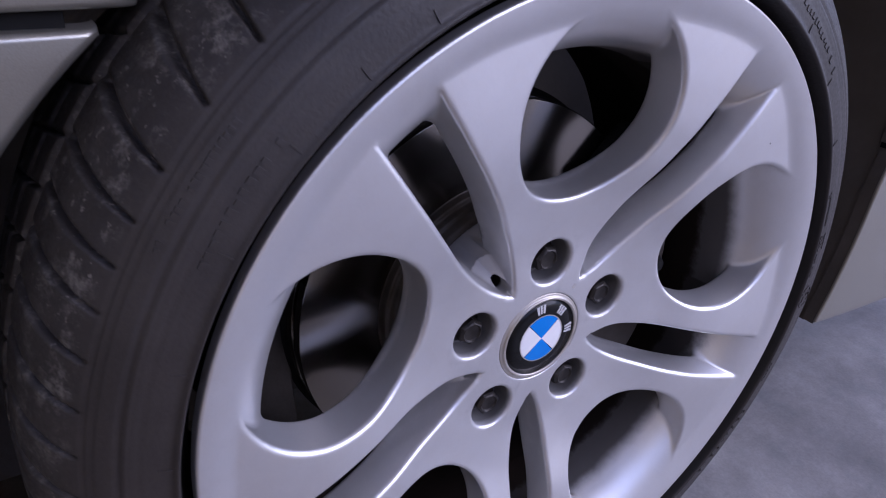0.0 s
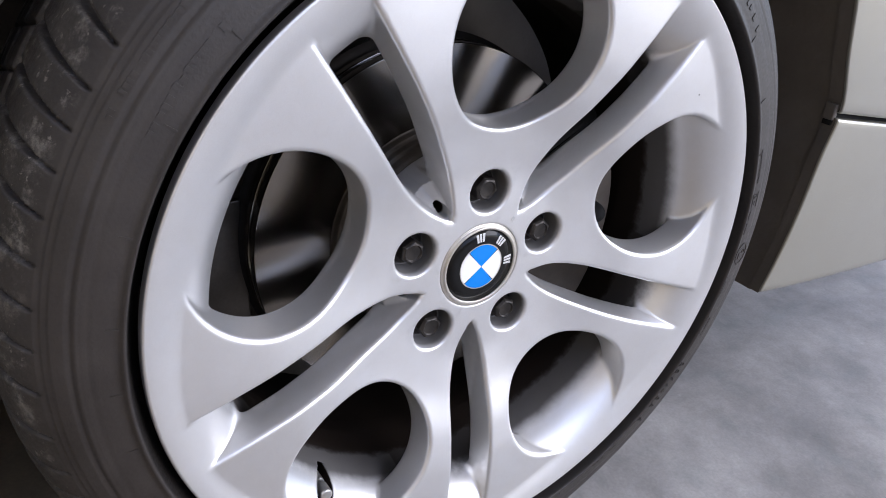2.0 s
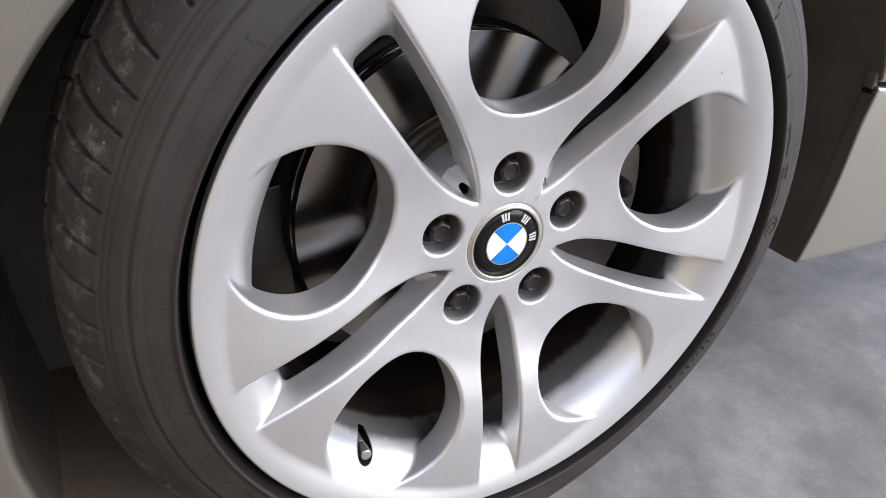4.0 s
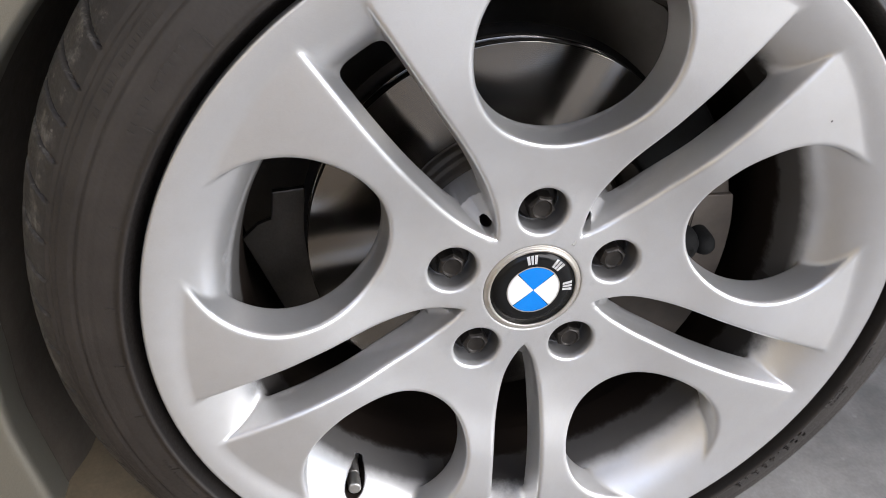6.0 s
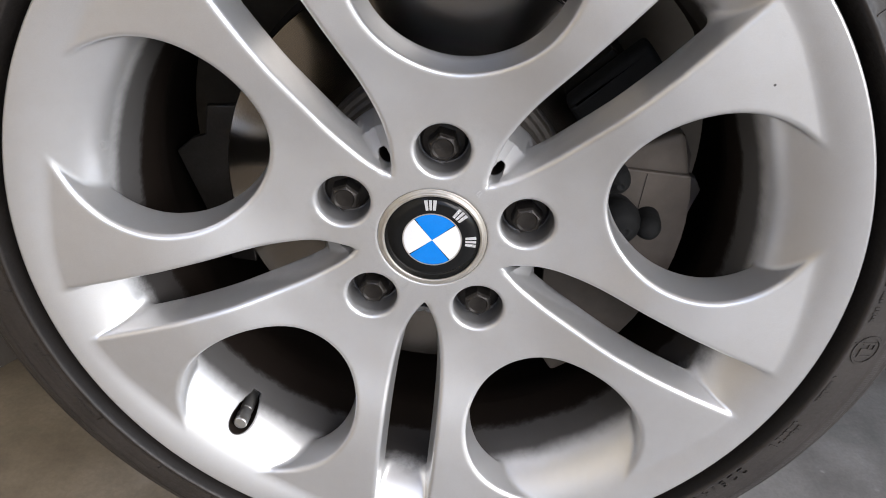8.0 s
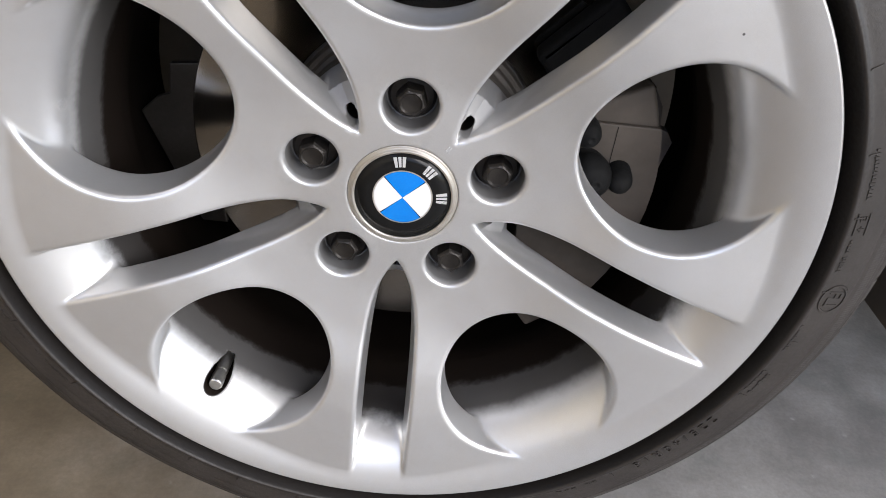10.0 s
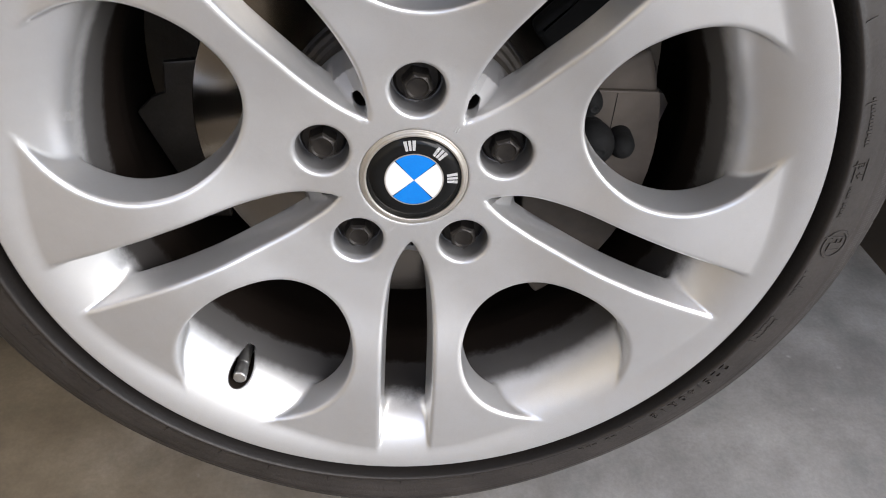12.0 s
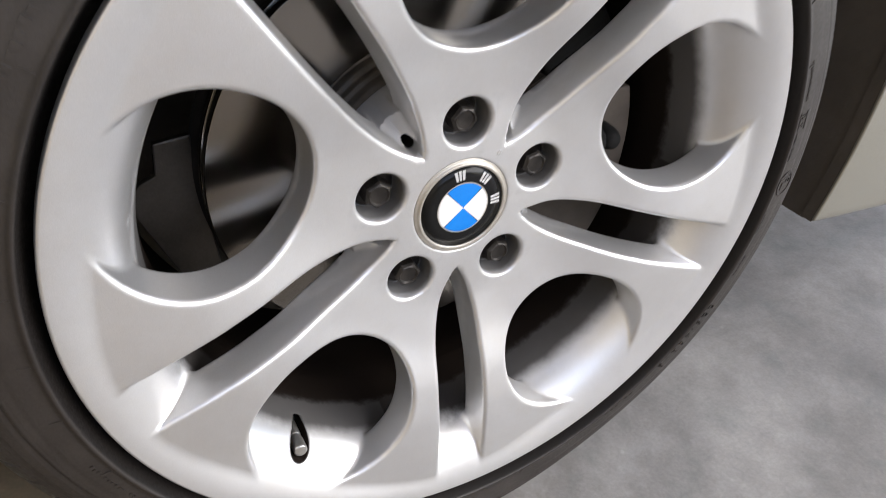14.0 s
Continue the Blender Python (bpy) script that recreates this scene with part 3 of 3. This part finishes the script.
def bolt_mesh():
    bm = bmesh.new()
    ring = []
    for rr, yy, hexed in ((0.0056, 0.0012, False), (0.0066, 0.0, False), (0.0084, 0.0006, True), (0.0096, 0.0022, True), (0.0096, 0.0125, True), (0.0128, 0.0130, False), (0.0146, 0.0150, False), (0.0146, 0.0195, False)):
        row = []
        for k in range(48):
            a = k * math.pi / 24
            m = (a % (math.pi / 3)) - math.pi / 6
            f = math.cos(math.pi / 6) / math.cos(m) if hexed else 1.0
            row.append(bm.verts.new((rr * f * math.cos(a), yy, rr * f * math.sin(a))))
        ring.append(row)
    for a, b in zip(ring, ring[1:]):
        for k in range(48):
            bm.faces.new((a[k], a[(k + 1) % 48], b[(k + 1) % 48], b[k]))
    mid = bm.verts.new((0, 0.0016, 0))
    for k in range(48):
        bm.faces.new((mid, ring[0][(k + 1) % 48], ring[0][k]))
    return bm


first = None
for k in range(5):
    turn = 11 + 23 * k
    if first is None:
        first = part("wheel_bolt", bolt_mesh(), BOLT, wheel, "blackened steel hexagonal wheel bolt deep in its well")
        for p in first.data.polygons:
            p.use_smooth = False
        b = first
    else:
        b = new("wheel_bolt", first.data)
        b.parent = wheel
        tagged(b, "blackened steel hexagonal wheel bolt deep in its well")
    b.matrix_basis = Matrix.Translation(polar(0.060, 90 + 72 * k, 0.0035)) @ Matrix.Rotation(radians(turn), 4, "Y")

cap = raw("centre_cap", *turned([(0.0001, -0.0012), (0.010, -0.0011), (0.022, -0.0007), (0.0300, -0.0001), (0.0300, 0.004)], 96), GLOSS_BLACK, wheel, "round black enamel cap with blue and white quarters")
raw("cap_ring", *turned(rounded([(0.0301, 0.003), (0.0301, -0.0009), (0.0318, -0.0012), (0.0326, 0.0003), (0.0345, 0.0006), (0.0345, 0.004)], 0.0006), 96), CHROME, wheel, "dulled metal rim of the cap, with chips")


def sector(r0, r1, a0, a1, lift, n=24, bm=None):
    bm = bm or bmesh.new()
    rows = []
    for r in np.linspace(r0, r1, 6):
        y = np.interp(r, [0, 0.010, 0.022, 0.030], [-0.0012, -0.0011, -0.0007, -0.0001])
        rows.append([bm.verts.new(polar(r, a, y - lift)) for a in np.linspace(a0, a1, n)])
    for p, q in zip(rows, rows[1:]):
        for i in range(n - 1):
            bm.faces.new((p[i], p[i + 1], q[i + 1], q[i]))
    return bm


EMBLEM = 88
for k, mat in enumerate((BLUE, WHITE, BLUE, WHITE)):
    part("quarter", sector(0.0002, 0.0180, EMBLEM - 44 + 90 * k, EMBLEM + 44 + 90 * k, 0.0003), mat, wheel, ("blue" if k % 2 == 0 else "white") + " enamel quarter")
part("inner_ring", sector(0.0180, 0.0188, 0, 360, 0.00035, 96), CHROME, wheel, "thin bright ring")
for a in (98, 51, 4):
    marks = bmesh.new()
    for off, wide in ((-6.0, 2.3), (0.0, 2.0), (6.0, 2.3)):
        sector(0.0209, 0.0277, a + off - wide, a + off + wide, 0.0004, 5, marks)
    part("raised_mark", marks, BRIGHT, wheel, "bright raised mark on the black band")

stamp = bmesh.new()
for dx in (-0.0013, 0.0004):
    for x0, x1, z0, z1 in ((dx, dx + 0.0006, -0.0018, 0.0018), (dx, dx + 0.0012, -0.0018, -0.0012)):
        bmesh.ops.create_cube(stamp, size=1, matrix=Matrix.Translation(((x0 + x1) / 2, 0, (z0 + z1) / 2)) @ Matrix.Diagonal((x1 - x0, 0.0004, z1 - z0, 1)))
part("stamped_mark", stamp, BRIGHT, wheel, "tiny bright stamped mark", smooth=False).matrix_basis = Matrix.Translation((0.0249, 0.0, 0.0351)) @ Matrix.Rotation(radians(35), 4, "Y")

# valve at the lower edge of a window
valve = raw("valve_stem", *turned(rounded([(0.0001, 0.0), (0.0043, 0.0), (0.0050, 0.0012), (0.0050, 0.0115), (0.0044, 0.0120), (0.0044, 0.0150), (0.0048, 0.0155), (0.0050, 0.034), (0.0064, 0.036)], 0.0006), 24), VALVE, wheel, "short grey metal tyre valve with dust cap")
valve.matrix_basis = Matrix.Translation(polar(0.2080, 233.7, -0.0125)) @ Matrix.Rotation(radians(-6), 4, "X")

# ---------------------------------------------------------------- brake
brake = new("brake")
brake.parent = car
tagged(brake, "steel brake disc with dark caliper behind the wheel")
raw("brake_disc", *turned(rounded([(0.0905, 0.074), (0.0905, 0.0700), (0.1500, 0.0700), (0.1500, 0.0785), (0.1440, 0.0795), (0.1440, 0.0830), (0.1500, 0.0840), (0.1500, 0.0920), (0.05, 0.092)], 0.0008), 400), DISC, brake, "worn bright steel brake disc")
raw("disc_hat", *turned(rounded([(0.02, 0.049), (0.074, 0.049), (0.079, 0.054), (0.080, 0.060), (0.083, 0.0605), (0.0835, 0.066), (0.087, 0.0665), (0.0875, 0.0735), (0.0905, 0.0735)], 0.0015), 96), CAST, brake, "grey disc hat behind the hub")
raw("splash_shield", *turned([(0.06, 0.098), (0.150, 0.098), (0.154, 0.102)], 96), DARK_STEEL, brake, "dark sheet shield behind the disc")


def box(x0, x1, y0, y1, z0, z1, bevel=0.006):
    bm = bmesh.new()
    bmesh.ops.create_cube(bm, size=1)
    for v in bm.verts:
        v.co = Vector((x0 if v.co.x < 0 else x1, y0 if v.co.y < 0 else y1, z0 if v.co.z < 0 else z1))
    if bevel:
        bmesh.ops.bevel(bm, geom=bm.edges[:], offset=bevel, segments=3, profile=0.6, affect="EDGES")
    return bm


def arc_block(r0, r1, a0, a1, y0, y1, n=18, bevel=0.006):
    """A block bent round the axle between two angles."""
    bm = bmesh.new()
    ring = []
    for a in np.linspace(a0, a1, n):
        ring.append([bm.verts.new(polar(r, a, y)) for r, y in ((r0, y0), (r1, y0), (r1, y1), (r0, y1))])
    for p, q in zip(ring, ring[1:]):
        for i in range(4):
            bm.faces.new((p[i], p[(i + 1) % 4], q[(i + 1) % 4], q[i]))
    bm.faces.new(ring[0][::-1])
    bm.faces.new(ring[-1])
    bmesh.ops.recalc_face_normals(bm, faces=bm.faces)
    edges = [e for e in bm.edges if len(e.link_faces) == 2 and e.calc_face_angle() > 0.6]
    bmesh.ops.bevel(bm, geom=edges, offset=bevel, segments=3, profile=0.6, affect="EDGES")
    return bm


def cut_plate(outline, y0, y1, bevel):
    """A flat plate with the given outline in x and z."""
    bm = bmesh.new()
    face = bm.faces.new([bm.verts.new((x, y0, z)) for x, z in outline])
    for el in bmesh.ops.extrude_face_region(bm, geom=[face])["geom"]:
        if isinstance(el, bmesh.types.BMVert):
            el.co.y = y1
    bmesh.ops.recalc_face_normals(bm, faces=bm.faces)
    bmesh.ops.bevel(bm, geom=bm.edges[:], offset=bevel, segments=2, profile=0.6, affect="EDGES")
    return bm


part("shield_tab", cut_plate([(-0.150, 0.032), (-0.174, 0.029), (-0.176, 0.006), (-0.186, 0.002), (-0.198, -0.010), (-0.172, -0.072), (-0.160, -0.100), (-0.140, -0.100)], 0.100, 0.106, 0.0012), TAB, brake, "dull grey metal tab beside the disc", False)
# inferred bridge, coloured near black so the slot stays dark over the disc
part("caliper_bridge", arc_block(0.108, 0.170, 31, 47, 0.052, 0.072, 10, 0.005), NEAR_BLACK, brake, "near-black bridge of the caliper")
# the caliper's body, its lower housing standing a little proud, with a lug at the rim
part("caliper", arc_block(0.095, 0.167, -52, 26, 0.0450, 0.135, 30, 0.004), PLATE, brake, "brownish painted brake caliper over the disc")
housing = [(0.100, 0.0455)] + [(0.1675 * math.cos(radians(a)), 0.1675 * math.sin(radians(a))) for a in (15.8, 13, 10, 7, 4, 0, -5, -10, -15, -20, -25, -30, -35, -40)] + [(0.085, -0.085), (0.078, -0.02)]
part("caliper_housing", cut_plate(housing, 0.0415, 0.050, 0.0012), PLATE, brake, "brownish caliper housing", False)
part("caliper_lug", cut_plate([(0.158, 0.064), (0.1665, 0.050), (0.1690, 0.0345), (0.1750, 0.0325), (0.1800, 0.0250), (0.1760, 0.0060), (0.1600, -0.0300), (0.1500, 0.0200)], 0.068, 0.078, 0.0012), PLATE, brake, "small lug at the rim of the caliper", False)
part("casting_seam", box(0.1328, 0.1332, 0.0411, 0.0450, -0.012, 0.044, 0), DARK_STEEL, brake, "thin dark seam on the caliper", False)
# domed rubber caps over the guide pins, and the bleed nipple's cap
for x, y, z, size in ((0.113, 0.020, 0.042, 0.0100), (0.1215, 0.016, 0.0125, 0.0150)):
    prof = [(0.0001, 0.0010), (0.16, 0.0010), (0.19, 0.0), (0.27, 0.0), (0.30, 0.0014), (0.58, 0.0026), (0.80, 0.0058), (0.94, 0.0105), (1.0, 0.0160), (0.97, 0.0210), (0.90, 0.0235), (0.99, 0.0255), (0.99, 0.0300)]
    boot = raw("guide_boot", *turned([(r * size, yy) for r, yy in prof], 40), NEAR_BLACK, brake, "black rubber cap of a guide pin")
    boot.matrix_basis = Matrix.Translation((x, y, z)) @ Matrix.Rotation(radians(9), 4, "Z")
nipple = raw("bleed_cap", *turned([(0.0001, 0.0), (0.0036, 0.0006), (0.0064, 0.0028), (0.0082, 0.0068), (0.0088, 0.0120), (0.0088, 0.0260)], 28), NEAR_BLACK, brake, "small black rubber cap on the caliper")
nipple.matrix_basis = Matrix.Translation((0.1385, 0.020, 0.0120)) @ Matrix.Rotation(radians(-4), 4, "Z")

# ---------------------------------------------------------------- car body round the arch
EF = (2.8670, 1.4449, 0.0848, -0.3617)


def edge_front(z):
    return min(((EF[0] * z + EF[1]) * z + EF[2]) * z + EF[3], 0.0) - 0.008 * float(ease(-0.05, -0.13, z))


def edge_rear(z):
    return -0.030 + math.sqrt(max(0.446 ** 2 - (z - 0.04) ** 2, 0.0)) + 0.013 * math.exp(-((z - 0.095) / 0.038) ** 2)


def skin(name, z0, z1, edge, far, y_at, label, flange=0.016, bead=0.004, tilt=(0.0, 0.0)):
    """A sheet of bodywork from the arch's edge to far, its edges rolled inwards; tilt: how its lower and upper edges rise away from the arch."""
    nz, nx, nb = 40, 36, 7
    v = []
    for z in np.linspace(z0, z1, nz):
        xe = edge(z)
        way = 1 if far > xe else -1
        row = [(xe, y_at + bead + flange, z)]
        for k in range(nb):
            a = k / (nb - 1) * math.pi / 2
            row.append((xe + way * bead * (1 - math.cos(a)), y_at + bead * (1 - math.sin(a)), z))
        for k in range(1, nx):
            t = (k / (nx - 1)) ** 1.6
            d = bead + (abs(far - xe) - bead) * t
            row.append((xe + way * d, y_at - 0.008 * (1 - math.exp(-(d - bead) / 0.08)) + 0.02 * d * d, z))
        v.append(row)
    v = np.array(v)
    # lean of the lower and upper edges
    share = np.linspace(0, 1, nz)[:, None]
    run = np.abs(v[..., 0] - v[:, :1, 0])
    v[..., 2] += run * (tilt[0] * (1 - share) ** 2 + tilt[1] * share ** 2)
    # roll the top and bottom edges in
    rolls = []
    for edge_row, down in ((v[0], -1), (v[-1], 1)):
        rows = []
        for a in (0.5, 1.0, 1.4):
            r = edge_row.copy()
            r[:, 1] += 0.0035 * (1 - math.cos(a))
            r[:, 2] += down * 0.0035 * math.sin(a)
            rows.append(r)
        deep = rows[-1].copy()
        deep[:, 1] += 0.012
        rows.append(deep)
        rolls.append(np.array(rows))
    v = np.concatenate([rolls[0][::-1], v, rolls[1]])
    return raw(name, v.reshape(-1, 3), grid_faces(len(v), v.shape[1]), PAINT, car, label)


skin("rear_bumper", -0.106, 0.081, edge_rear, 1.3, 0.004, "champagne silver painted bumper skirt", 0.001, 0.002, tilt=(0.0, -0.11))
skin("quarter_panel", 0.093, 0.48, edge_rear, 1.3, 0.004, "champagne silver painted quarter panel", 0.001, 0.002, tilt=(-0.11, 0.0))
skin("side_panel", 0.228, 0.342, edge_front, -1.6, 0.030, "champagne silver painted upper side panel", 0.024, 0.008)
skin("sill_panel", -0.210, 0.213, edge_front, -1.6, 0.030, "champagne silver painted side panel below a seam", 0.024, 0.008)


def liner(name, z0, z1, edge, y0, y1, label, drop=0.0):
    """A sheet of arch plastic from y0 inwards; drop: how far its foot hangs lower further in."""
    nz, ny = 40, 24
    v = []
    for k, z in enumerate(np.linspace(z0, z1, nz)):
        low = (1 - k / (nz - 1)) ** 3
        v.append([(edge(z), y, z - drop * low * float(ease(0, 0.11, y - y0))) for y in np.linspace(y0, y1, ny)])
    return raw(name, np.array(v, float).reshape(-1, 3), grid_faces(nz, ny), LINER, car, label)


liner("arch_liner", -0.112, 0.48, lambda z: edge_rear(z) + 0.0032, 0.0175, 0.30, "black plastic arch liner")
liner("arch_trim", -0.110, 0.084, lambda z: edge_rear(z) + 0.0005, 0.0065, 0.0190, "dark plastic edge strip of the bumper")
liner("arch_trim", 0.092, 0.48, lambda z: edge_rear(z) + 0.0005, 0.0065, 0.0215, "dark plastic edge of the quarter panel")
# a dark block stands in for the dark notch at the seam corner
part("seam_notch", box(0.4225, 0.4290, 0.0095, 0.022, 0.081, 0.098, 0.002), LINER, car, "dark block in place of the notch at the panel gap's corner")
liner("arch_liner", -0.215, 0.342, lambda z: edge_front(z) - 0.004, 0.045, 0.30, "black plastic arch liner with a hanging flap", 0.035)
part("inner_arch", box(-0.55, 0.6, 0.30, 0.32, -0.24, 0.6, 0.004), LINER, car, "black inner wall of the wheel arch")
# black strips added behind the panel gaps to keep them dark
gap = part("gap_backing", box(0.0, 0.9, 0.010, 0.020, -0.011, 0.011, 0.001), NEAR_BLACK, car, "black strip added behind the panel gap")
gap.matrix_basis = Matrix.Translation((0.424, 0, 0.087)) @ Matrix.Rotation(math.atan(0.11), 4, "Y")
part("gap_backing", box(-1.6, -0.263, 0.036, 0.046, 0.208, 0.230, 0.001), NEAR_BLACK, car, "black strip added behind the panel gap")
part("underbody", box(-1.6, 1.3, 0.32, 1.6, -0.19, -0.12, 0.01), LINER, car, "black underside of the car")
part("body_top", box(-1.6, 1.3, 0.02, 1.6, 0.47, 0.9, 0.05), PAINT, car, "silver upper bodywork")

# ---------------------------------------------------------------- the floor, and unseen walls and ceiling added to shape the light
def slab_wall(name, dims, mat, label, category):
    return tagged(part(name, box(*dims, 0), mat, None, smooth=False), label, category, kind="structure")


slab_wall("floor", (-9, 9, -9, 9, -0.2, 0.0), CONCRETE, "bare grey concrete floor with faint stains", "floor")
slab_wall("bounce_wall_west", (-1.8, -1.6, -4.4, -0.5, 0.0, 2.9), BEIGE, "unseen beige wall added to bounce warm light", "wall")
slab_wall("wall_west", (-2.3, -2.1, -0.5, 3.2, 0.0, 2.6), BEIGE, "plain beige rendered wall", "wall")
slab_wall("wall_north", (-2.0, 4.0, 3.2, 3.4, 0.0, 2.6), BEIGE, "plain beige rendered wall", "wall")
slab_wall("screen_wall_south", (-6.0, 3.0, -4.7, -4.5, 0.0, 1.5), BEIGE, "unseen beige wall added to cut low light", "wall")
slab_wall("ceiling", (-0.9, 2.3, -2.6, 3.4, 2.6, 2.75), PLASTER, "unseen pale ceiling added to block sun and sky", "ceiling")
